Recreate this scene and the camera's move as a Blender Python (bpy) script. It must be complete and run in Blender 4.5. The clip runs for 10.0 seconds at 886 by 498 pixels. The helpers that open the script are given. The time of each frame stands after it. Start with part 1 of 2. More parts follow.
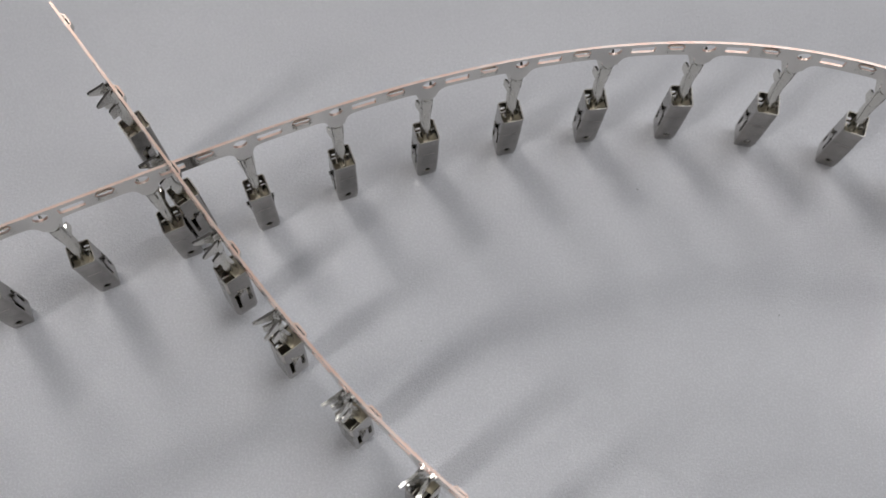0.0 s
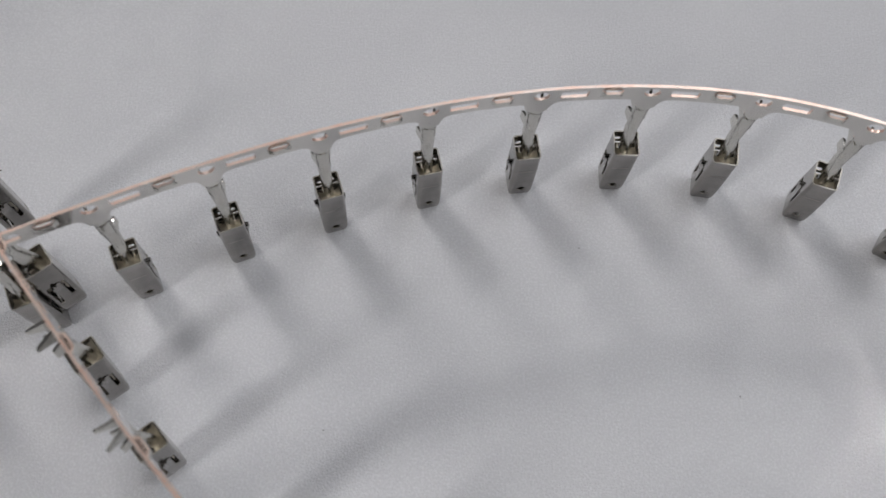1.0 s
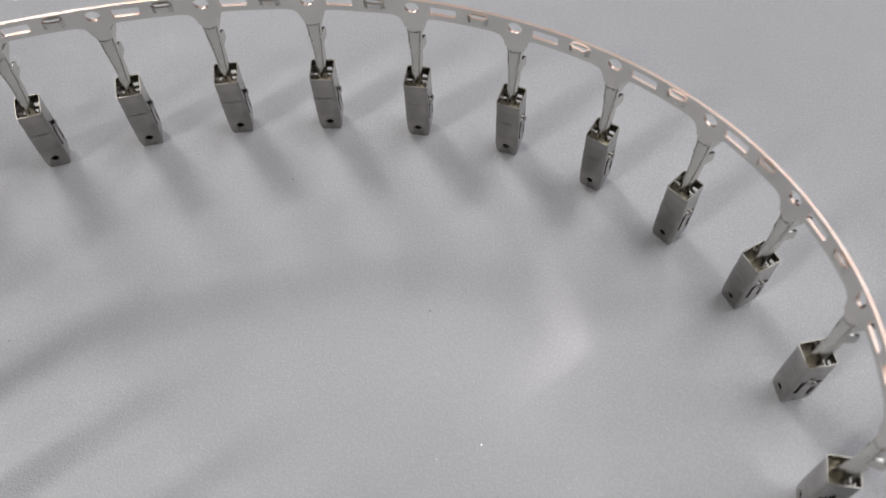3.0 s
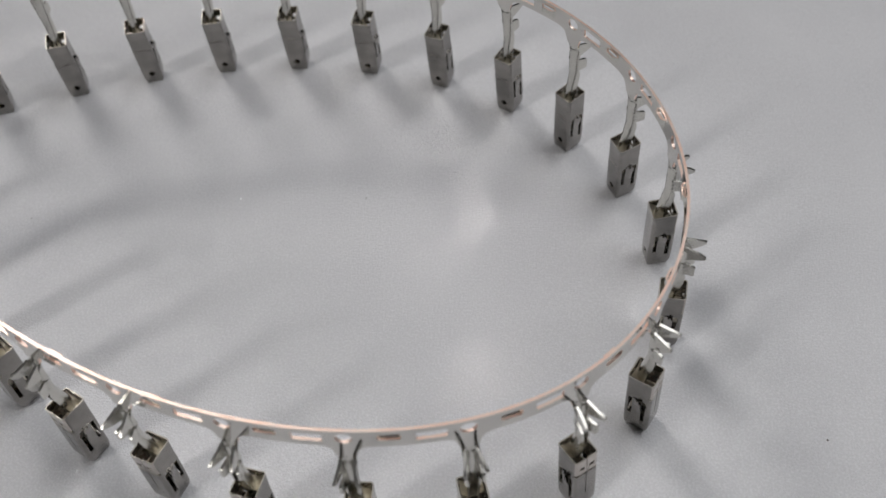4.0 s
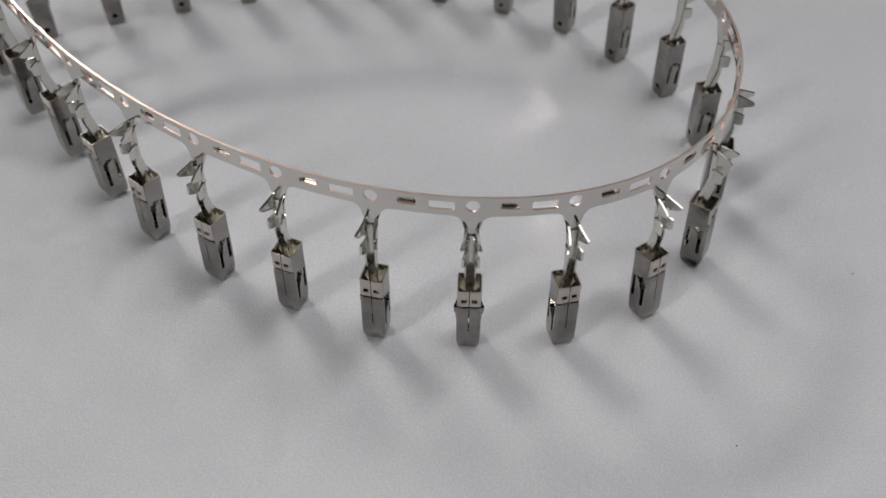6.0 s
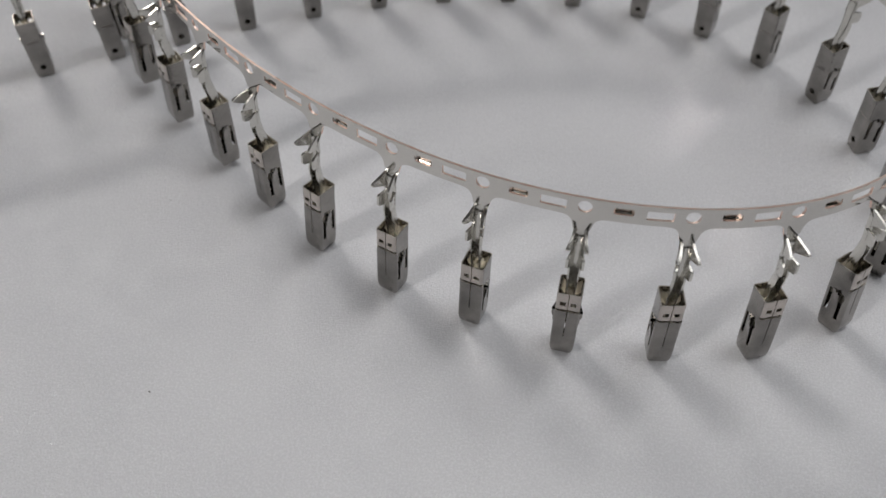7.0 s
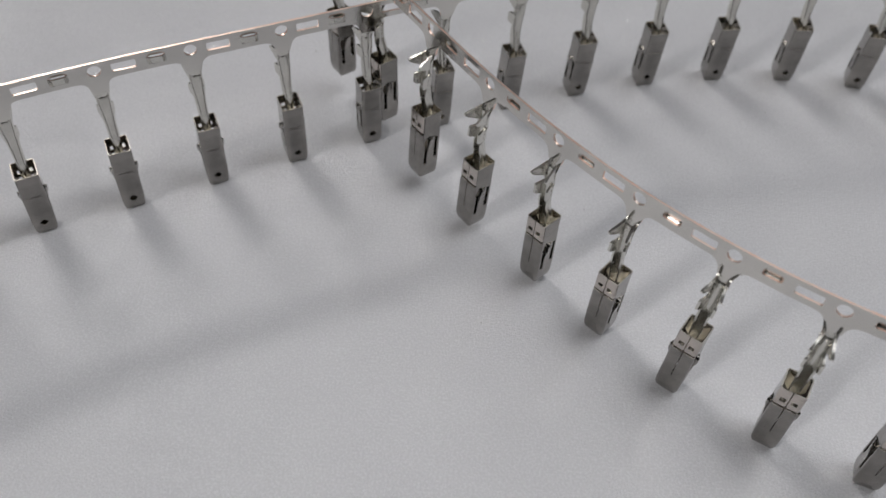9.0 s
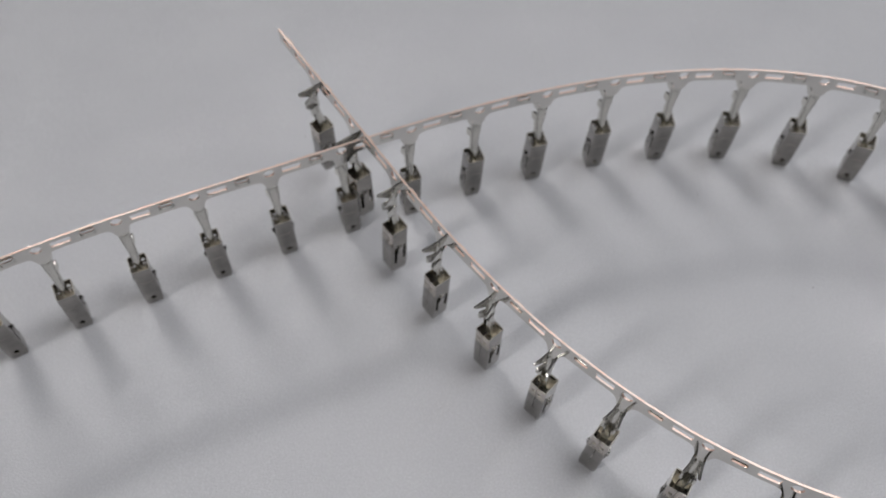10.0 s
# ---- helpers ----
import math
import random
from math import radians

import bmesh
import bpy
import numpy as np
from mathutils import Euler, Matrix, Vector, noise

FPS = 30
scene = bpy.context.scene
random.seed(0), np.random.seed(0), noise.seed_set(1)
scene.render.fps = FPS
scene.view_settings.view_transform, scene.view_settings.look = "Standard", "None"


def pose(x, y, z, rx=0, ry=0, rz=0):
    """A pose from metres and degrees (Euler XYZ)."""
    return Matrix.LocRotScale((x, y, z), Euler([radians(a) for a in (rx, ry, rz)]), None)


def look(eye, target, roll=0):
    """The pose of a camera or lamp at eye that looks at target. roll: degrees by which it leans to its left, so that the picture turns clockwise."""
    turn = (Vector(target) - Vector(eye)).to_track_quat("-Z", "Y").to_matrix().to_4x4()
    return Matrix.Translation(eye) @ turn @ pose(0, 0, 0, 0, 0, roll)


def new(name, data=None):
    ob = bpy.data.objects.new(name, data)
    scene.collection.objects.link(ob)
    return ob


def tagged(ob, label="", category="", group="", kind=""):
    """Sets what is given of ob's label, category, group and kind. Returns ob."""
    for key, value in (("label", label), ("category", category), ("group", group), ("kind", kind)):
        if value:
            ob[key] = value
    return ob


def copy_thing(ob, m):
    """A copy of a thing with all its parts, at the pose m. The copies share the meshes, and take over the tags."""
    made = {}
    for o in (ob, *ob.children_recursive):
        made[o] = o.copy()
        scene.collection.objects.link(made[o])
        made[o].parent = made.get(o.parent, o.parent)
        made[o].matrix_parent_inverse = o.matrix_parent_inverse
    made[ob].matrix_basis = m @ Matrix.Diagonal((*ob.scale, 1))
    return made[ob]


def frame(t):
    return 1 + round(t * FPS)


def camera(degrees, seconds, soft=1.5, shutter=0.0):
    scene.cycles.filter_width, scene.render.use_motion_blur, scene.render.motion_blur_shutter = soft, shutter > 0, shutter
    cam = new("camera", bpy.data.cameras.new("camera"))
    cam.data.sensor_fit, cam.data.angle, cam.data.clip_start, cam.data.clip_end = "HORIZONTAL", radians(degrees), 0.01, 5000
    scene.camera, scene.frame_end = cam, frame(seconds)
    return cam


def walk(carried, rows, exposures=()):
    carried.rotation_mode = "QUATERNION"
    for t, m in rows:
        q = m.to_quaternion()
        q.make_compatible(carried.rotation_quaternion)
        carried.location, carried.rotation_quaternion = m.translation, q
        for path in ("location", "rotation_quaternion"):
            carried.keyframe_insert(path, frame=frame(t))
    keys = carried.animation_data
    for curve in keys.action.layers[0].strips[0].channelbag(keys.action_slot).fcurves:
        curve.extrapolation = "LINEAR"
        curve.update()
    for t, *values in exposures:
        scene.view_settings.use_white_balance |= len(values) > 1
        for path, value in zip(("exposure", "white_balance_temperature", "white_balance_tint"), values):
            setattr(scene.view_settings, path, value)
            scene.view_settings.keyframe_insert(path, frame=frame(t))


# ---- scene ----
cam = camera(53.80, 10.0)
PATH = [
    (0, (-0.05157, 0.03744, 0.09625), (-0.05164, 0.06790, 0.02227), 2.74),
    (0.5, (-0.05078, 0.04380, 0.08822), (-0.05079, 0.07422, 0.01423), 2.91),
    (1, (-0.04348, 0.04904, 0.08577), (-0.04275, 0.08031, 0.01214), 3.97),
    (1.5, (-0.03097, 0.04756, 0.08449), (-0.03001, 0.08100, 0.01181), 3.98),
    (2, (-0.02366, 0.04338, 0.08218), (-0.02315, 0.07933, 0.01072), 3.03),
    (2.5, (-0.01791, 0.03917, 0.07710), (-0.01832, 0.07807, 0.00720), 1.81),
    (2.7, (-0.01476, 0.03663, 0.07743), (-0.01540, 0.07640, 0.00802), 1.59),
    (3.8, (0.00330, 0.01031, 0.08546), (-0.00108, 0.05421, 0.01872), -2.72),
    (4, (0.00553, 0.00342, 0.08447), (-0.00008, 0.04965, 0.01942), -3.09),
    (4.5, (0.00635, -0.00783, 0.08192), (0.00084, 0.04002, 0.01805), -2.32),
    (5, (0.00951, -0.01735, 0.08078), (0.00319, 0.03221, 0.01830), -2.39),
    (5.2, (0.00917, -0.01970, 0.08146), (0.00317, 0.03066, 0.01959), -2.07),
    (6.3, (-0.01124, -0.02756, 0.08082), (-0.01396, 0.02434, 0.02001), 1.29),
    (6.5, (-0.01352, -0.02776, 0.07967), (-0.01763, 0.02455, 0.01928), 0.14),
    (7, (-0.02552, -0.02541, 0.07958), (-0.02946, 0.02611, 0.01851), 0.11),
    (7.5, (-0.03814, -0.02256, 0.07583), (-0.04125, 0.02930, 0.01499), 1.08),
    (8, (-0.05107, -0.02112, 0.07406), (-0.05335, 0.03171, 0.01404), 2.54),
    (8.5, (-0.06148, -0.01563, 0.07568), (-0.06351, 0.03631, 0.01487), 2.79),
    (9, (-0.06834, -0.00812, 0.07943), (-0.07003, 0.04268, 0.01765), 3.15),
    (9.5, (-0.06809, -0.00172, 0.09072), (-0.07038, 0.04608, 0.02661), 2.21),
    (10, (-0.06264, 0.00367, 0.11234), (-0.06541, 0.04548, 0.04419), 0.97),
]
cam.data.dof.use_dof, cam.data.dof.focus_distance, cam.data.dof.aperture_fstop = True, 0.092, 34.0
BALANCE = [(0, -0.04, 6430, 11), (1, 0.03, 6440, 11), (1.5, 0.05, 6440, 11), (2.5, 0.0, 6450, 11), (4, 0.02, 6550, 10), (5, -0.02, 6550, 10), (6.5, 0.02, 6560, 10), (8.5, 0.05, 6530, 10), (9.5, 0.03, 6450, 11), (10, -0.02, 6420, 11)]
walk(cam, [(t, look(eye, target, roll)) for t, eye, target, roll in PATH], BALANCE)

# ---------------------------------------------------------------- light
scene.cycles.blur_glossy = 0.12  # keeps the light thrown back by the bright band
world = bpy.data.worlds.new("room_air")
scene.world = world
world.use_nodes = True
world.node_tree.nodes["Background"].inputs[0].default_value = (0.75, 0.78, 0.82, 1)
world.node_tree.nodes["Background"].inputs[1].default_value = 0.10


def area_lamp(name, eye, target, watts, sx, sy, colour, spread=180):
    data = bpy.data.lights.new(name, "AREA")
    data.shape, data.size, data.size_y, data.energy, data.color = "RECTANGLE", sx, sy, watts, colour
    data.spread = radians(spread)
    ob = new(name, data)
    ob.matrix_world = look(eye, target)
    return ob


area_lamp("lamp_behind", (-1.20, 1.62, 1.70), (0.16, -0.09, 0.0), 0.76, 1.20, 0.30, (1.0, 0.97, 0.94), 26)
area_lamp("lamp_side", (-0.66, -0.49, 0.71), (-0.03, 0.06, 0.0), 2.68, 0.15, 0.36, (1.0, 0.98, 0.96))
# added fill with no known source; lifts the east side and softens shadows
area_lamp("lamp_over", (0.32, 0.22, 0.72), (0.06, 0.06, 0.0), 2.32, 0.65, 0.55, (0.97, 0.98, 1.0))

# ---------------------------------------------------------------- materials


def material(name, colour, rough, metal=0.0, grain=0.0, grain_scale=800.0, bump=0.0, bump_scale=1500.0, rough_var=0.0, second=None):
    """A principled surface with two scales of change in colour, roughness and relief."""
    m = bpy.data.materials.new(name)
    m.use_nodes = True
    nt = m.node_tree
    p = nt.nodes["Principled BSDF"]
    tc = nt.nodes.new("ShaderNodeTexCoord")
    n1 = nt.nodes.new("ShaderNodeTexNoise")
    n1.inputs["Scale"].default_value, n1.inputs["Detail"].default_value = grain_scale, 4
    n2 = nt.nodes.new("ShaderNodeTexNoise")
    n2.inputs["Scale"].default_value, n2.inputs["Detail"].default_value = bump_scale, 3
    for n in (n1, n2):
        nt.links.new(tc.outputs["Object"], n.inputs["Vector"])
    ramp = nt.nodes.new("ShaderNodeValToRGB")
    ramp.color_ramp.elements[0].position, ramp.color_ramp.elements[1].position = 0.35, 0.68
    dark = second or tuple(c * (1 - grain) for c in colour)
    ramp.color_ramp.elements[0].color, ramp.color_ramp.elements[1].color = (*dark, 1), (*colour, 1)
    nt.links.new(n1.outputs["Fac"], ramp.inputs["Fac"])
    nt.links.new(ramp.outputs["Color"], p.inputs["Base Color"])
    p.inputs["Metallic"].default_value = metal
    mr = nt.nodes.new("ShaderNodeMapRange")
    mr.inputs["To Min"].default_value, mr.inputs["To Max"].default_value = rough - rough_var, rough + rough_var
    nt.links.new(n2.outputs["Fac"], mr.inputs["Value"])
    nt.links.new(mr.outputs["Result"], p.inputs["Roughness"])
    if bump:
        b = nt.nodes.new("ShaderNodeBump")
        b.inputs["Strength"].default_value, b.inputs["Distance"].default_value = bump, 0.00005
        nt.links.new(n2.outputs["Fac"], b.inputs["Height"])
        nt.links.new(b.outputs["Normal"], p.inputs["Normal"])
    return m


NICKEL = material("satin_nickel", (0.35, 0.334, 0.314), 0.17, 1.0, 0.26, 420, 0.08, 1800, 0.09)
TIN = material("bright_tin_plate", (0.715, 0.695, 0.66), 0.10, 1.0, 0.05, 300, 0.05, 1500, 0.05)
# golden reflections inside the box mouth, put into a lighter, yellower tin
INNER = material("lit_tin_inside", (0.78, 0.73, 0.63), 0.42, 1.0, 0.12, 500, 0.1, 1500, 0.08)
DULL = material("dull_nickel_edge", (0.46, 0.435, 0.395), 0.38, 1.0, 0.15, 600, 0.05, 2500, 0.05)
# shade within the box, put into a darker tin for its inner faces
WELL = material("shaded_tin_well", (0.44, 0.405, 0.35), 0.27, 1.0, 0.15, 500, 0.08, 1500, 0.08)
# pinkish reflection on the box's fold, put into a lighter, smoother metal
BAND = material("lit_band", (0.63, 0.575, 0.53), 0.13, 1.0, 0.15, 600, 0.08, 1800, 0.05)
SOFT = material("soft_tin_plate", (0.71, 0.695, 0.65), 0.25, 1.0, 0.08, 500, 0.08, 1500, 0.06)
EDGE = material("copper_cut_edge", (0.94, 0.67, 0.56), 0.40, 1.0, 0.2, 700, 0.15, 3000, 0.08, second=(0.93, 0.78, 0.70))
WALL = material("wall_paint", (0.22, 0.22, 0.22), 0.7, 0.0, 0.05, 3, 0.0)
CEIL = material("ceiling_paint", (0.50, 0.50, 0.50), 0.8, 0.0, 0.04, 3, 0.0)
FLOORM = material("floor_vinyl", (0.14, 0.14, 0.15), 0.5, 0.0, 0.2, 6, 0.0)
BENCH = material("bench_laminate", (0.55, 0.56, 0.57), 0.45, 0.0, 0.08, 20, 0.0)
SPECK = material("dark_dust", (0.10, 0.09, 0.08), 0.8, 0.0, 0.2, 3000, 0.0)


def foam_material():
    """White closed-cell foam: cloudy tone, fine cells with glitter put into their tone, and tiny shiny cell skins."""
    m = bpy.data.materials.new("white_foam")
    m.use_nodes = True
    nt = m.node_tree
    p = nt.nodes["Principled BSDF"]
    tc = nt.nodes.new("ShaderNodeTexCoord")

    def noise_node(scale, detail, rough=0.5):
        n = nt.nodes.new("ShaderNodeTexNoise")
        n.inputs["Scale"].default_value, n.inputs["Detail"].default_value, n.inputs["Roughness"].default_value = scale, detail, rough
        nt.links.new(tc.outputs["Object"], n.inputs["Vector"])
        return n

    cloud, cells, fine = noise_node(60, 3), noise_node(4000, 2, 0.6), noise_node(430, 4)
    tone = nt.nodes.new("ShaderNodeValToRGB")
    tone.color_ramp.elements[0].position, tone.color_ramp.elements[1].position = 0.3, 0.7
    tone.color_ramp.elements[0].color, tone.color_ramp.elements[1].color = (0.765, 0.768, 0.80, 1), (0.81, 0.813, 0.842, 1)
    nt.links.new(cloud.outputs["Fac"], tone.inputs["Fac"])
    # glitter and relief shading of the cells, put into the base colour
    glitter_tone = nt.nodes.new("ShaderNodeValToRGB")
    glitter_tone.color_ramp.elements[0].position, glitter_tone.color_ramp.elements[1].position = 0.42, 0.68
    glitter_tone.color_ramp.elements[0].color, glitter_tone.color_ramp.elements[1].color = (0.88, 0.88, 0.88, 1), (1, 1, 1, 1)
    nt.links.new(cells.outputs["Fac"], glitter_tone.inputs["Fac"])
    mix = nt.nodes.new("ShaderNodeMix")
    mix.data_type, mix.blend_type = "RGBA", "MULTIPLY"
    mix.inputs[0].default_value = 1.0
    nt.links.new(tone.outputs["Color"], mix.inputs[6])
    nt.links.new(glitter_tone.outputs["Color"], mix.inputs[7])
    nt.links.new(mix.outputs[2], p.inputs["Base Color"])
    # fine cell relief, stronger in patches
    vor = nt.nodes.new("ShaderNodeTexVoronoi")
    vor.inputs["Scale"].default_value = 5200
    nt.links.new(tc.outputs["Object"], vor.inputs["Vector"])
    patch = noise_node(330, 3)
    grow = nt.nodes.new("ShaderNodeMapRange")
    grow.inputs["From Min"].default_value, grow.inputs["From Max"].default_value = 0.42, 0.68
    grow.inputs["To Min"].default_value, grow.inputs["To Max"].default_value = 0.44, 0.62
    nt.links.new(patch.outputs["Fac"], grow.inputs["Value"])
    p.inputs["Roughness"].default_value, p.inputs["Specular IOR Level"].default_value = 0.36, 0.5
    # each cell's skin is tilted its own way and shines softly
    skin = nt.nodes.new("ShaderNodeTexVoronoi")
    skin.inputs["Scale"].default_value = 7600
    nt.links.new(tc.outputs["Object"], skin.inputs["Vector"])
    tilt = nt.nodes.new("ShaderNodeVectorMath")
    tilt.operation = "MULTIPLY_ADD"
    tilt.inputs[1].default_value, tilt.inputs[2].default_value = (1.0, 1.0, 0.0), (-0.5, -0.5, 1.0)
    nt.links.new(skin.outputs["Color"], tilt.inputs[0])
    unit = nt.nodes.new("ShaderNodeVectorMath")
    unit.operation = "NORMALIZE"
    nt.links.new(tilt.outputs["Vector"], unit.inputs[0])
    nt.links.new(unit.outputs["Vector"], p.inputs["Coat Normal"])
    p.inputs["Coat Weight"].default_value, p.inputs["Coat Roughness"].default_value = 0.46, 0.14
    b1 = nt.nodes.new("ShaderNodeBump")
    b1.inputs["Distance"].default_value = 0.00013
    nt.links.new(grow.outputs["Result"], b1.inputs["Strength"])
    nt.links.new(vor.outputs["Distance"], b1.inputs["Height"])
    b2 = nt.nodes.new("ShaderNodeBump")
    b2.inputs["Strength"].default_value, b2.inputs["Distance"].default_value = 0.22, 0.00024
    nt.links.new(fine.outputs["Fac"], b2.inputs["Height"])
    nt.links.new(b1.outputs["Normal"], b2.inputs["Normal"])
    nt.links.new(b2.outputs["Normal"], p.inputs["Normal"])
    return m


FOAM = foam_material()

# ---------------------------------------------------------------- mesh helpers
MM = 0.001


def mesh_of(name, bm, *mats, smooth=False):
    bmesh.ops.recalc_face_normals(bm, faces=bm.faces)
    me = bpy.data.meshes.new(name)
    bm.to_mesh(me)
    bm.free()
    for m in mats:
        me.materials.append(m)
    if smooth:
        for poly in me.polygons:
            poly.use_smooth = True
    return me


def part(name, bm, mats, parent, label="", smooth=False):
    ob = new(name, mesh_of(name, bm, *mats, smooth=smooth))
    ob.parent = parent
    return tagged(ob, label)


def slab(bm, x0, x1, y0, y1, z0, z1, m=0):
    vs = [bm.verts.new((x, y, z)) for z in (z0, z1) for x, y in ((x0, y0), (x1, y0), (x1, y1), (x0, y1))]
    for f in ((0, 3, 2, 1), (4, 5, 6, 7), (0, 1, 5, 4), (1, 2, 6, 5), (2, 3, 7, 6), (3, 0, 4, 7)):
        bm.faces.new([vs[i] for i in f]).material_index = m


def sheet(bm, us, vs, skip, place, rim=0, face=0, back=0):
    """A metal sheet on a grid us x vs, less the cells for which skip(u, v) holds at their middle, with both faces and all cut edges.
    place(u, v, d) gives the point; d is 0 on the outer face and 1 on the inner."""
    made = {}

    def vert(i, j, d):
        if (i, j, d) not in made:
            made[i, j, d] = bm.verts.new(place(us[i], vs[j], d))
        return made[i, j, d]

    nu, nv = len(us) - 1, len(vs) - 1
    keep = {(i, j) for i in range(nu) for j in range(nv) if not skip((us[i] + us[i + 1]) / 2, (vs[j] + vs[j + 1]) / 2)}
    for i, j in sorted(keep):
        quad = ((i, j), (i + 1, j), (i + 1, j + 1), (i, j + 1))
        for d in (0, 1):
            bm.faces.new([vert(*q, d) for q in (quad if d == 0 else quad[::-1])]).material_index = back if d else face
        for (a, b), near in zip(zip(quad, quad[1:] + quad[:1]), ((i, j - 1), (i + 1, j), (i, j + 1), (i - 1, j))):
            if near not in keep:
                bm.faces.new((vert(*a, 0), vert(*a, 1), vert(*b, 1), vert(*b, 0))).material_index = rim


# ---------------------------------------------------------------- room
def structure(name, label, category, mats, *slabs):
    bm = bmesh.new()
    for s in slabs:
        slab(bm, *s)
    return tagged(new(name, mesh_of(name, bm, *mats)), label, category, kind="structure")


# unseen enclosure, added and kept dark so the metal has dark reflections
R, LOW, HIGH = 3.0, -0.78, 1.80
structure("floor", "dark grey floor, added out of view", "floor", [FLOORM], (-R, R, -R, R, LOW - 0.1, LOW))
structure("ceiling", "plain mid-grey ceiling, added out of view", "ceiling", [CEIL], (-R, R, -R, R, HIGH, HIGH + 0.1))
structure("wall_north", "plain dark grey wall, added out of view", "wall", [WALL], (-R, R, R, R + 0.1, LOW, HIGH))
structure("wall_south", "plain dark grey wall, added out of view", "wall", [WALL], (-R, R, -R - 0.1, -R, LOW, HIGH))
structure("wall_east", "plain dark grey wall, added out of view", "wall", [WALL], (R, R + 0.1, -R, R, LOW, HIGH))
structure("wall_west", "plain dark grey wall, added out of view", "wall", [WALL], (-R - 0.1, -R, -R, R, LOW, HIGH))

bench = tagged(new("work_table"), "grey laminate work table under the foam sheet", "table")
bench.location = (-0.03, 0.06, LOW)
bm = bmesh.new()
slab(bm, -0.9, 0.9, -0.6, 0.6, -0.045 - LOW, -0.012 - LOW)
bmesh.ops.bevel(bm, geom=bm.edges[:], offset=0.003, segments=2, affect="EDGES")
part("tabletop", bm, [BENCH], bench)
for lx in (-0.84, 0.84):
    for ly in (-0.54, 0.54):
        bm = bmesh.new()
        slab(bm, lx - 0.025, lx + 0.025, ly - 0.025, ly + 0.025, 0.0, -0.045 - LOW)
        part("leg", bm, [BENCH], bench)


def foam_sheet():
    """A soft white packing sheet, with gentle hollows; flat enough for the strip to stand on."""
    bm = bmesh.new()
    n = 120
    grid = {}
    xs = [-0.03 + 0.75 * math.copysign(abs(a) ** 1.6, a) for a in np.linspace(-1, 1, n + 1)]
    ys = [0.06 + 0.52 * math.copysign(abs(a) ** 1.6, a) for a in np.linspace(-1, 1, n + 1)]
    for i, x in enumerate(xs):
        for j, y in enumerate(ys):
            wave = noise.noise(Vector((x * 38, y * 38, 3.0))) * 0.00010 - 0.00050
            grid[i, j] = bm.verts.new((x, y, wave))
    for i in range(n):
        for j in range(n):
            bm.faces.new((grid[i, j], grid[i + 1, j], grid[i + 1, j + 1], grid[i, j + 1]))
    edge = [grid[i, 0] for i in range(n + 1)] + [grid[n, j] for j in range(1, n + 1)] + [grid[i, n] for i in range(n - 1, -1, -1)] + [grid[0, j] for j in range(n - 1, 0, -1)]
    low = [bm.verts.new((v.co.x, v.co.y, -0.012)) for v in edge]
    for k in range(len(edge)):
        m = (k + 1) % len(edge)
        bm.faces.new((edge[k], low[k], low[m], edge[m]))
    bm.faces.new(low[::-1])
    ob = new("foam_sheet", mesh_of("foam_sheet", bm, FOAM, smooth=True))
    return tagged(ob, "white fine-celled foam packing sheet lying flat on the table", "foam sheet")


foam_sheet()

# ---------------------------------------------------------------- the strip's line
# Curvature (per pitch of 10 mm), rise of the foot and inward lean (degrees) along the strip, counted in terminals.
PITCH = 10 * MM
BEND_AT = (-7, -4, -1, 2, 4.5, 7, 9, 11, 13, 15, 17, 19, 21.5, 24, 26, 28)
BEND = (-0.07, -0.0643, 0.0125, -0.0504, -0.1064, -0.1689, -0.2341, -0.289, -0.378, -0.3979, -0.2136, -0.147, -0.0983, -0.0528, 0.0063, -0.0019)
RISE_AT, RISE = (-7, 19, 22, 24, 25.85, 28), (0.008, 0, 0.043, 0.129, 0.248, 0.377)
LEAN_AT, LEAN = (-4, 0, 4, 8, 12, 16, 20, 23, 25.85, 28), (2.83, 2.59, 5.65, 5.61, 3.09, 6.71, 4.84, 1.42, 1.26, -3.06)
MID, MID_X, MID_Y, MID_TURN = 12.0, 2.1778, 6.3465, -1.3628
FIRST, LAST = -6, 27
STEP = 0.05
along = np.arange(-7, 28.5 + 1e-9, STEP)
bend = np.interp(along, BEND_AT, BEND)
turn = np.concatenate(([0], np.cumsum((bend[1:] + bend[:-1]) / 2 * STEP)))
mid = int(round((MID + 7) / STEP))
turn = MID_TURN + turn - turn[mid]
line_x = np.concatenate(([0], np.cumsum((np.cos(turn[1:]) + np.cos(turn[:-1])) / 2 * STEP)))
line_y = np.concatenate(([0], np.cumsum((np.sin(turn[1:]) + np.sin(turn[:-1])) / 2 * STEP)))
line_x, line_y = MID_X + line_x - line_x[mid], MID_Y + line_y - line_y[mid]
HOLE_Z, PLATE_Y = 19.99, 0.1  # mm over the foot; mm inward of the box's middle


def frame_at(s):
    """The foot of the strip at s, with its x (back along the strip), y (inward) and z (up)."""
    th = float(np.interp(s, along, turn))
    lean = radians(float(np.interp(s, LEAN_AT, LEAN)))
    back = Vector((-math.cos(th), -math.sin(th), 0))
    n = Vector((math.sin(th), -math.cos(th), 0))
    up = math.sin(lean) * n + Vector((0, 0, math.cos(lean)))
    inward = math.cos(lean) * n - Vector((0, 0, math.sin(lean)))
    foot = Vector((float(np.interp(s, along, line_x)), float(np.interp(s, along, line_y)), 0)) * PITCH - (HOLE_Z * up + PLATE_Y * inward) * MM
    foot.z = float(np.interp(s, RISE_AT, RISE)) * PITCH
    m = Matrix((back, inward, up)).transposed().to_4x4()
    m.translation = foot
    return m


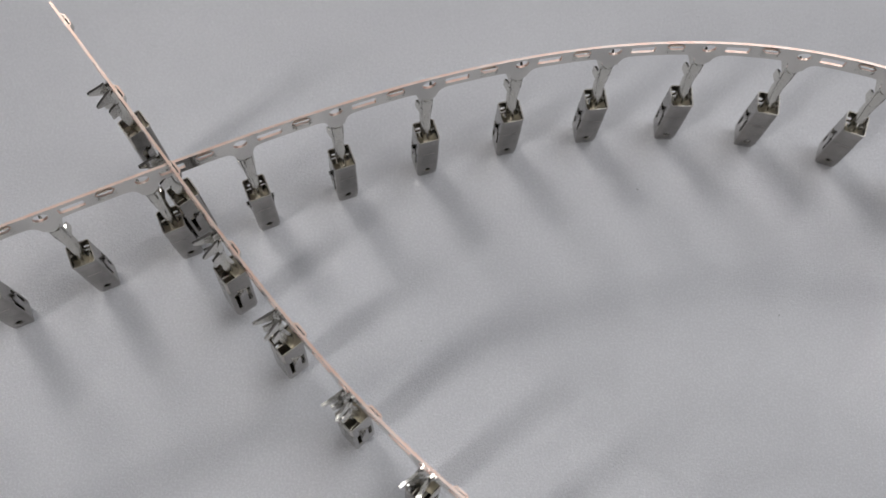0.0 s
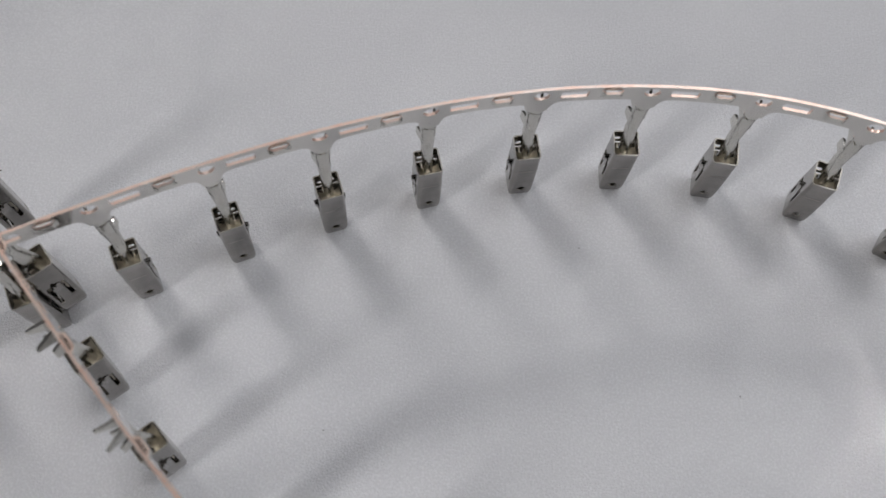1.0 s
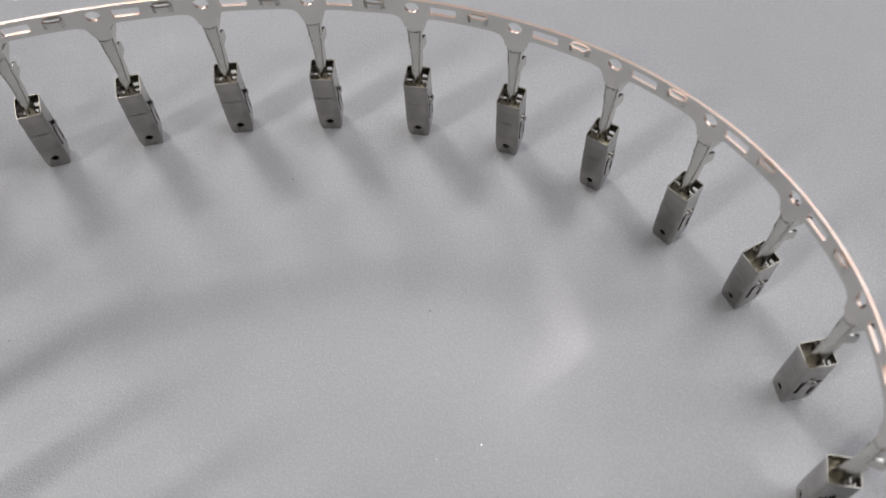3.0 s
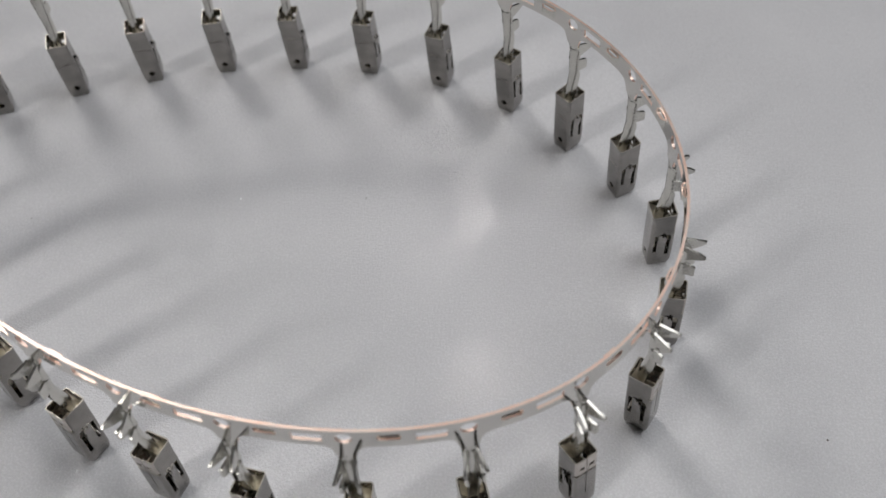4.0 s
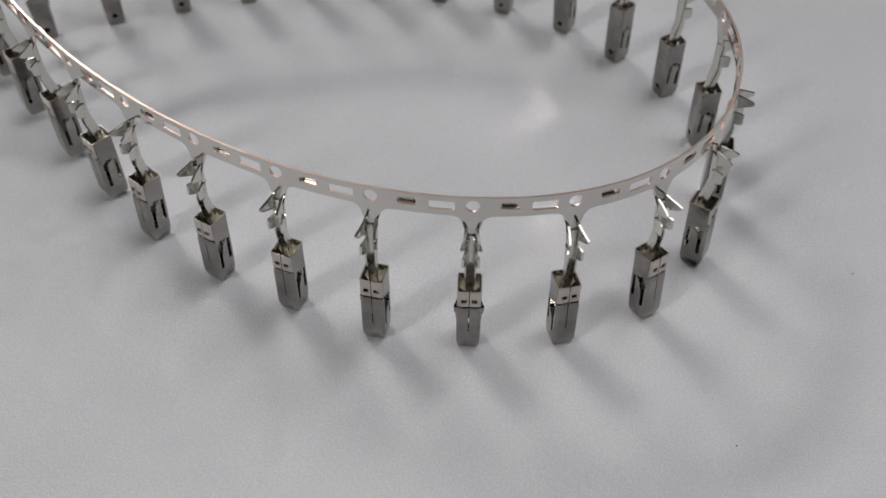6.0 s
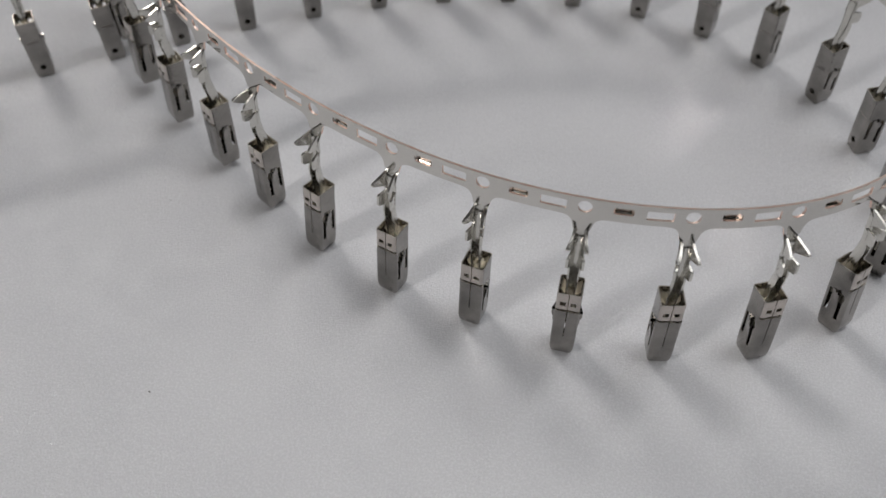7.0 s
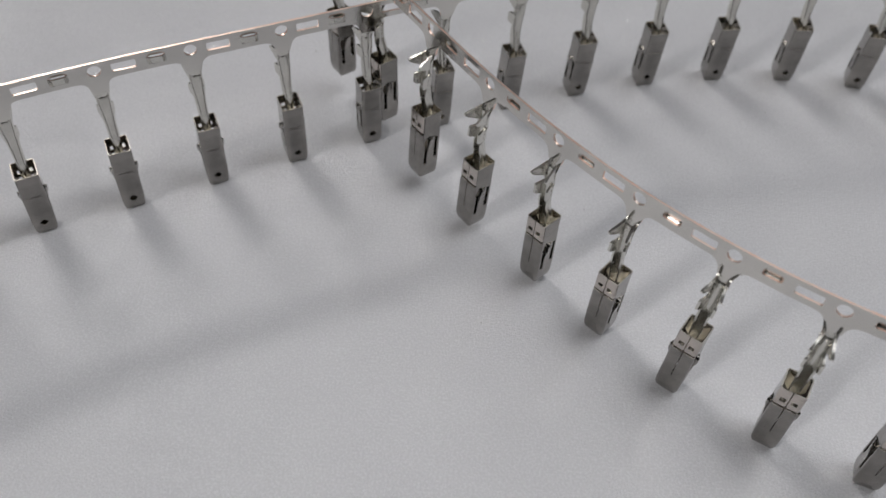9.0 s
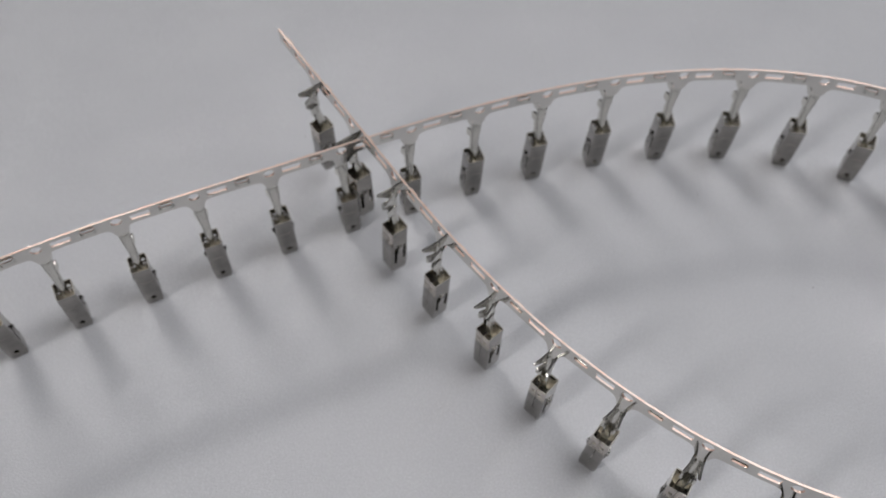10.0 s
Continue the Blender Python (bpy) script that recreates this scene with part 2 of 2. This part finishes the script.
# ---------------------------------------------------------------- carrier strip
THICK = 0.28
TOP, BOTTOM, LOWER = 21.08, 18.80, -0.15


FLARE = [(0.0, 17.2), (0.80, 17.2), (0.92, 17.75), (1.08, 18.2), (1.35, 18.55), (1.75, 18.74), (2.3, BOTTOM)]


def underside(x):
    return float(np.interp(abs(x), [a for a, _ in FLARE], [z for _, z in FLARE]))


def carrier_mesh():
    """The band, tile by tile: columns of quads that part above and below each punched opening."""
    bm = bmesh.new()
    along_at = bm.verts.layers.float.new("along")
    for k in range(FIRST, LAST + 1):
        lo, hi = -5.0, (5.0 if k < LAST else 8.6)
        # openings: middle x, middle z, half length, half height, corner
        holes = [(0.0, 20.05, 0.71, 0.71, 0.71), (3.0, 19.98, 1.27, 0.53, 0.16), (-3.6, 20.10, 0.95, 0.40, 0.24)]
        if k == LAST:
            holes.append((6.4, 20.10, 0.95, 0.40, 0.24))
        stops = {round(x, 4) for x in np.arange(lo, hi + 0.01, 0.5)} | {sx * a for a, _ in FLARE for sx in (-1, 1)} | {hi}
        for cx, cz, rx, rz, c in holes:
            turns = [radians(a) for a in ((90, 70, 50, 30, 10, 0) if c > 0.5 else (90, 45, 0))]
            stops |= {round(cx + sx * (rx - c + c * math.sin(a)), 4) for a in turns for sx in (-1, 1)}
        xs = sorted(stops)
        xs = [x for n, x in enumerate(xs) if n == 0 or x - xs[n - 1] > 0.02]
        frames = {x: frame_at(k + x / 10) for x in xs}

        def vert(x, z, d):
            v = bm.verts.new(frames[x] @ (Vector((0, PLATE_Y + (0.5 - d) * THICK, z + LOWER)) * MM))
            v[along_at] = k + x / 10
            return v

        def gap(x, hole):
            cx, cz, rx, rz, c = hole
            e = max(0.0, abs(x - cx) - (rx - c))
            return rz - c + math.sqrt(max(0.0, c * c - e * e))

        def quad(a, b, za0, za1, zb0, zb1):
            for d in (0, 1):
                bm.faces.new([vert(a, za0, d), vert(b, zb0, d), vert(b, zb1, d), vert(a, za1, d)])

        def edge(a, b, za, zb):
            bm.faces.new([vert(a, za, 0), vert(b, zb, 0), vert(b, zb, 1), vert(a, za, 1)]).material_index = 1

        for a, b in zip(xs, xs[1:]):
            m = (a + b) / 2
            inside = [h for h in holes if abs(m - h[0]) < h[2]]
            edge(a, b, TOP, TOP)
            edge(a, b, underside(a), underside(b))
            if inside:
                h = inside[0]
                ga, gb, cz = gap(a, h), gap(b, h), h[1]
                quad(a, b, underside(a), cz - ga, underside(b), cz - gb)
                quad(a, b, cz + ga, TOP, cz + gb, TOP)
                edge(a, b, cz - ga, cz - gb)
                edge(a, b, cz + ga, cz + gb)
                for x, g in ((a, ga), (b, gb)):
                    if g > 0.02 and h[2] - abs(x - h[0]) < 0.02:
                        edge(x, x, cz - g, cz + g)
            else:
                quad(a, b, underside(a), TOP, underside(b), TOP)
        if k == LAST:
            edge(hi, hi, BOTTOM, TOP)
        # half-sheared bridge: a shell pushed inward, open along its upper edge
        for cx in ((-3.6,) if k < LAST else (-3.6, 6.4)):
            us = [cx - 1.0, cx - 0.82, cx - 0.60, cx + 0.60, cx + 0.82, cx + 1.0]
            vs = [19.34, 19.48, 19.72, 20.44]

            def bulge(u, v, d):
                e = max(0.0, 1 - max(0, abs(u - cx) - 0.60) / 0.40)
                out = 0.38 * e * min(1.0, (v - 19.34) / 0.38)
                return frame_at(k + u / 10) @ (Vector((0, PLATE_Y + THICK / 2 + out - 0.20 * d, v + LOWER)) * MM)

            sheet(bm, us, vs, lambda u, v: False, bulge, rim=1, face=2, back=2)
    bmesh.ops.remove_doubles(bm, verts=bm.verts, dist=1e-6)
    return bm


strip = tagged(new("terminal_strip"), "curled strip of plated crimp terminals standing on white foam", "terminal strip")
band = part("carrier_band", carrier_mesh(), [TIN, EDGE, SOFT], strip, "tin-plated punched carrier band with copper-coloured cut edges")


def curve_normals(me):
    """Shades the two flat faces of the band by the line that it follows, not by its triangles."""
    at = me.attributes["along"].data
    normals = []
    me.shade_smooth()
    for poly in me.polygons:
        for i in poly.vertices:
            n = poly.normal
            s = at[i].value
            if poly.material_index == 0 and s != 0:
                y = frame_at(s).col[1].xyz
                if abs(n.dot(y)) > 0.93:
                    n = y if n.dot(y) > 0 else -y
            normals.append(tuple(n))
    me.normals_split_custom_set(normals)


curve_normals(band.data)

# ---------------------------------------------------------------- one terminal
A, Y0, Y1, RAD, WALL_T = 1.29, -1.30, 1.45, 0.30, 0.12
RIM = 9.0
S1 = A - RAD
ARC = RAD * math.pi / 2
DEEP = (Y1 - Y0) - 2 * RAD
U_SIDE = S1 + ARC
U_IN = U_SIDE + DEEP + ARC
U_BACK = U_IN + 2 * S1 + ARC
GIRTH = U_BACK + DEEP + ARC + S1


def round_box(u):
    """A point and its outward normal on the box's outline, u mm round from the middle of the outer face."""
    cx, mid_y = A - RAD, (Y0 + RAD, Y1 - RAD)
    legs = [(S1, "l", (0, Y0), (1, 0), (0, -1)), (ARC, "a", (cx, mid_y[0]), -90, None), (DEEP, "l", (A, mid_y[0]), (0, 1), (1, 0)), (ARC, "a", (cx, mid_y[1]), 0, None),
            (2 * S1, "l", (cx, Y1), (-1, 0), (0, 1)), (ARC, "a", (-cx, mid_y[1]), 90, None), (DEEP, "l", (-A, mid_y[1]), (0, -1), (-1, 0)), (ARC, "a", (-cx, mid_y[0]), 180, None),
            (S1, "l", (-cx, Y0), (1, 0), (0, -1))]
    for length, kind, o, way, normal in legs:
        if u <= length + 1e-6:
            if kind == "l":
                return Vector((o[0] + way[0] * u, o[1] + way[1] * u)), Vector(normal)
            a = radians(way) + u / RAD
            return Vector((o[0] + RAD * math.cos(a), o[1] + RAD * math.sin(a))), Vector((math.cos(a), math.sin(a)))
        u -= length
    return Vector((0, Y0)), Vector((0, -1))


def wall_point(u, z, d):
    p, n = round_box(u)
    q = p - n * WALL_T * d
    foot = max(0.0, (0.9 - z) / 1.25)
    q.y += 0.26 * foot ** 2 * (1 if p.y < 0 else -0.4) * min(1.0, abs(p.y))
    belly = 0.035 * min(1.0, max(0.0, (6.3 - z) / 0.5)) * min(1.0, max(0.0, z / 2.0))
    q.x *= (1 + belly - 0.015 * (1 - z / RIM)) * (1 - 0.10 * foot ** 3)
    if z > 8.3:  # the mouth flares a little at its inner side
        q.y += 0.05 * (z - 8.3) / 0.7 * max(0.0, p.y) / Y1
    return Vector((q.x, q.y, z)) * MM


SLOT_OUT, SLOT_IN = (0.20, 0.64), (1.62, 2.04)  # the two slots beside the locking tab, mm in from the side wall's outer end
SLOT_LOW, SLOT_TOP = 1.6, 5.55


def box_cut(u, z):
    w = min(u, GIRTH - u)  # from the seam
    if w < 0.045 and z > 2.35:
        return True
    if 0.26 < w < 0.84 and 7.20 < z < 7.78:
        return True
    if w < 1.42 and 6.34 < z < 6.70:
        return True
    side = w - U_SIDE  # along the side wall, outer edge first
    if SLOT_OUT[0] < side < SLOT_OUT[1] and SLOT_LOW < z < SLOT_TOP:
        return True
    if 0.08 < side < SLOT_OUT[1] and 4.6 < z < 5.1:
        return True
    if SLOT_IN[0] < side < SLOT_IN[1] and 2.35 < z < SLOT_TOP:
        return True
    if SLOT_OUT[0] < side < SLOT_IN[1] and 5.3 < z < SLOT_TOP:
        return True
    face = abs(u - GIRTH / 2)
    if face < 0.76 and 5.62 < z < 5.73:
        return True
    return face < 0.42 and 0.86 < z < 1.72 and not (face > 0.24 and not 1.06 < z < 1.50)


def mirrored(values):
    return sorted({round(v, 4) for v in values} | {round(GIRTH - v, 4) for v in values})


def box_mesh():
    arc = [0.25, 0.5, 0.75]
    us = [0, 0.045, 0.26, 0.84, S1, 1.42] + [S1 + ARC * a for a in arc] + [U_SIDE + a for a in (0, 0.08, *SLOT_OUT, 0.36, *SLOT_IN, 1.92, DEEP)]
    us += [U_SIDE + DEEP + ARC * a for a in arc] + [U_IN, GIRTH / 2 - 0.76, GIRTH / 2 - 0.42, GIRTH / 2 - 0.24, GIRTH / 2]
    zs = sorted([-0.35, -0.22, 0.0, 0.25, 0.55, 0.86, 1.06, 1.50, SLOT_LOW, 1.72, 2.06, 2.2, 2.35, 2.6, 3.0, 4.2, 4.6, 5.1, 5.62, 5.7, 5.73, SLOT_TOP, 6.34, 6.70, 7.20, 7.78, 8.3, 5.3, RIM - 0.05, RIM])
    bm = bmesh.new()
    sheet(bm, mirrored(us), zs, box_cut, wall_point, rim=2, back=1)
    for f in bm.faces:  # the folded band's bright reflection is in its colour
        c = f.calc_center_median() / MM
        if c.z > 6.7 and c.y < Y0 + 0.22 and f.material_index == 0:
            f.material_index = 3
    # closed foot
    slab(bm, -A * 0.78 * MM, A * 0.78 * MM, (Y0 + 0.45) * MM, (Y1 - 0.25) * MM, -0.32 * MM, -0.20 * MM)
    return bm


def spring_mesh():
    """The folded contact spring inside the box, seen through its mouth and slots."""
    bm = bmesh.new()
    for sx in (-1, 1):
        zs = [3.2, 3.8, 4.8, 6.2, 6.8]
        xs = {3.2: 0.35, 3.8: 0.42, 4.8: 0.20, 6.2: 0.42, 6.8: 0.56}
        sheet(bm, [-0.95, -0.4, 0.4, 0.85], zs, lambda u, v: False, lambda u, v, d: Vector((sx * (xs[v] - 0.14 * d), u, v)) * MM)
    # the pressed bowl under the trough's end, wrinkled; its brightness is in the colour
    def bowl(u, v, d):
        wrinkle = 0.05 * math.sin(5.0 * u + 2.0 * v) * (1 - abs(u))
        z = 7.55 + 0.72 * abs(u) ** 2.2 + 0.85 * max(0.0, v - 0.45) ** 1.5 + wrinkle
        return Vector((u * 1.06, v, z - 0.12 * d)) * MM

    sheet(bm, [i / 6 for i in range(-6, 7)], [0.12, 0.3, 0.5, 0.7, 0.9, 1.1, 1.28], lambda u, v: False, bowl)
    sheet(bm, [-0.9, -0.3, 0.3, 0.9], [3.0, 4.0, 6.0, 7.0, 7.6], lambda u, v: False, lambda u, v, d: Vector((u, 0.86 - 0.10 * max(0, v - 5) - 0.14 * d, v)) * MM)
    return bm


def shank_mesh():
    """Neck, crimp trough and tail: one channel that opens outward."""
    rows = [(17.35, 0.82, 0.0), (17.0, 0.77, 0.03), (16.7, 0.73, 0.16), (16.4, 0.71, 0.32), (16.2, 0.70, 0.38), (16.0, 0.69, 0.42), (14.7, 0.66, 0.42), (14.4, 0.58, 0.20), (14.1, 0.62, 0.40), (13.9, 0.58, 0.42), (13.75, 0.62, 0.42), (13.5, 0.62, 0.43), (13.35, 0.58, 0.43), (13.2, 0.62, 0.44), (12.9, 0.61, 0.45), (12.75, 0.57, 0.45), (12.6, 0.60, 0.46), (12.4, 0.60, 0.50), (12.0, 0.57, 0.64),
            (11.0, 0.55, 0.72), (9.5, 0.51, 0.72), (8.0, 0.46, 0.66), (6.2, 0.38, 0.42), (5.4, 0.40, 0.20)]
    table = {z: (w * (1.1 if z < 16.5 else 1.0), h) for z, w, h in rows}

    def place(u, z, d):
        w, h = table[z]
        a = abs(u)
        sink = -0.75 * min(1.0, max(0.0, (12.4 - z) / 3.4))
        if h < 0.02:
            q = Vector((u * w, 0.09 - 0.18 * d))
        else:
            t = radians(90) * a
            q = Vector((math.copysign(w * math.sin(t), u) * (1 - 0.30 * d * (a > 0)), 0.15 - h * 1.7 * (1 - math.cos(t)) - 0.26 * d * math.cos(t)))
        if z == 16.2 and a in (0, 0.5):  # pressed cross grooves
            q.y -= 0.20
        return Vector((q.x, PLATE_Y + q.y - sink, z)) * MM

    bm = bmesh.new()
    sheet(bm, [-1, -0.75, -0.5, -0.25, 0, 0.25, 0.5, 0.75, 1], sorted(table), lambda u, v: False, place)
    return bm


def wing_mesh(sx, root, rise, reach, splay, z0, z1, z2, z3):
    """A crimp wing from the trough's side, growing narrow and splayed towards its tip; root, reach and splay in mm."""
    bm = bmesh.new()
    us = [0, 0.25, 0.55, 0.85, 1.0]

    def place(u, v, d):
        low, high = z0 + (z2 - z0) * u, z1 + (z3 - z1) * u
        tip = 0.10 * max(0, (u - 0.85) / 0.15)
        z = low + tip + (high - low - 2 * tip) * v
        x = root + splay * u ** 1.3
        y = PLATE_Y - rise - reach * u
        return Vector((sx * (x - 0.26 * d), y, z)) * MM

    sheet(bm, us, [0, 0.3, 0.7, 1], lambda u, v: False, place)
    return bm


def lance_mesh(sx):
    """The locking tab of a side wall, bent out at its upper end, with its ragged shoulder."""
    prof = {2.6: -0.02, 3.4: 0.0, 4.0: 0.04, 4.5: 0.14, 4.8: 0.12, 5.1: 0.30, 5.4: 0.38, 5.7: 0.34, 5.9: 0.38, 6.15: 0.30}
    y0, wide = Y0 + RAD + SLOT_OUT[1] + 0.03, SLOT_IN[0] - SLOT_OUT[1] - 0.06
    bm = bmesh.new()

    def tab(u, v, d):
        lean = 1.025
        return Vector((sx * (A * lean + prof[v] * (0.55 + 0.35 * math.sin(4 * u + 1)) - 0.36 * d - 0.01), y0 + wide * u, v - 0.45)) * MM

    sheet(bm, [0.0, 0.2, 0.42, 0.58, 0.8, 1.0], sorted(prof), lambda u, v: v > 5.95 and (u < 0.2 or 0.42 < u < 0.58), tab)
    return bm


terminal = part("terminal", shank_mesh(), [SOFT, EDGE], strip, smooth=False)
part("contact_box", box_mesh(), [NICKEL, WELL, DULL, BAND], terminal, "satin nickel-grey square contact box")
part("contact_spring", spring_mesh(), [INNER], terminal)
for sx in (-1, 1):
    part("insulation_wing", wing_mesh(sx, 0.68, 0.35, 1.95, 0.42, 15.0, 16.9, 15.85, 16.25), [SOFT, EDGE], terminal)
    part("wire_wing", wing_mesh(sx, 0.62, 0.40, 1.15, 0.30, 12.6, 14.4, 12.8, 14.2), [SOFT, EDGE], terminal)
    part("locking_lance", lance_mesh(sx), [NICKEL], terminal)
for ob in (terminal, *terminal.children):
    ob.data.shade_smooth()
    ob.data.set_sharp_from_angle(angle=radians(34))

# How far each foot has been bent off its place, in mm back along the strip and inward, from terminal -4 on.
BENT_BACK = (0.72, 0.47, 0.13, -0.12, -0.15, 0.3, 0.29, 0.17, -0.07, -0.2, -0.27, -0.26, -0.38, -0.35, -0.01, 0.54, 0.34, 0, 0, -0.1, 0.03, 0.14, 0.18, -0.06, 0.04, -0.51, -0.12, 0.26, -0.32, 0.39, -0.14, -0.14)
BENT_IN = (-0.13, 0.17, -0, -0.37, -0.38, 0.11, 0.17, 0.35, 0.43, 0.31, 0.23, 0.16, 0.03, -0.14, 0.2, -0.53, -0.43, 0, 0, -0.44, 0.27, 0.64, 0.22, 0.68, 0.18, -0.15, 0.35, 0.03, -0.52, -0.81, 0.55, -0.15)


def stance(k):
    """The place of terminal k, turned a little about its neck."""
    i = k + 4
    bx, by = (BENT_BACK[i], BENT_IN[i]) if 0 <= i < len(BENT_IN) else (0.0, 0.0)
    neck = Matrix.Translation((0, 0, 17.2 * MM))
    turned = Matrix.Rotation(math.atan(by / 17.2), 4, "X") @ Matrix.Rotation(-math.atan(bx / 17.2), 4, "Y")
    return frame_at(k) @ neck @ turned @ neck.inverted()


for k in range(FIRST, LAST + 1):
    m = stance(k)
    if k == FIRST:
        terminal.matrix_basis = m
    else:
        copy_thing(terminal, m)


# ---------------------------------------------------------------- dust on the foam
def dust():
    bm = bmesh.new()
    rng = random.Random(5)
    spots = [(-0.0915, 0.0925), (-0.0536, 0.0657), (0.0392, 0.0420), (-0.0655, 0.0475), (0.022, 0.018), (-0.028, 0.0865), (-0.012, 0.071), (-0.060, 0.020)]
    for x, y in spots:
        r = rng.uniform(0.00005, 0.00011)
        made = bmesh.ops.create_icosphere(bm, subdivisions=1, radius=r, matrix=Matrix.Translation((x, y, r * 0.3 - 0.00045)) @ Matrix.Diagonal((1, rng.uniform(0.6, 1.4), 0.6, 1)))
        for v in made["verts"]:
            v.co += Vector((rng.uniform(-1, 1), rng.uniform(-1, 1), 0)) * r * 0.3
    return tagged(new("dust_specks", mesh_of("dust_specks", bm, SPECK)), "tiny dark dust specks scattered on the foam", "dust", kind="stuff")


dust()
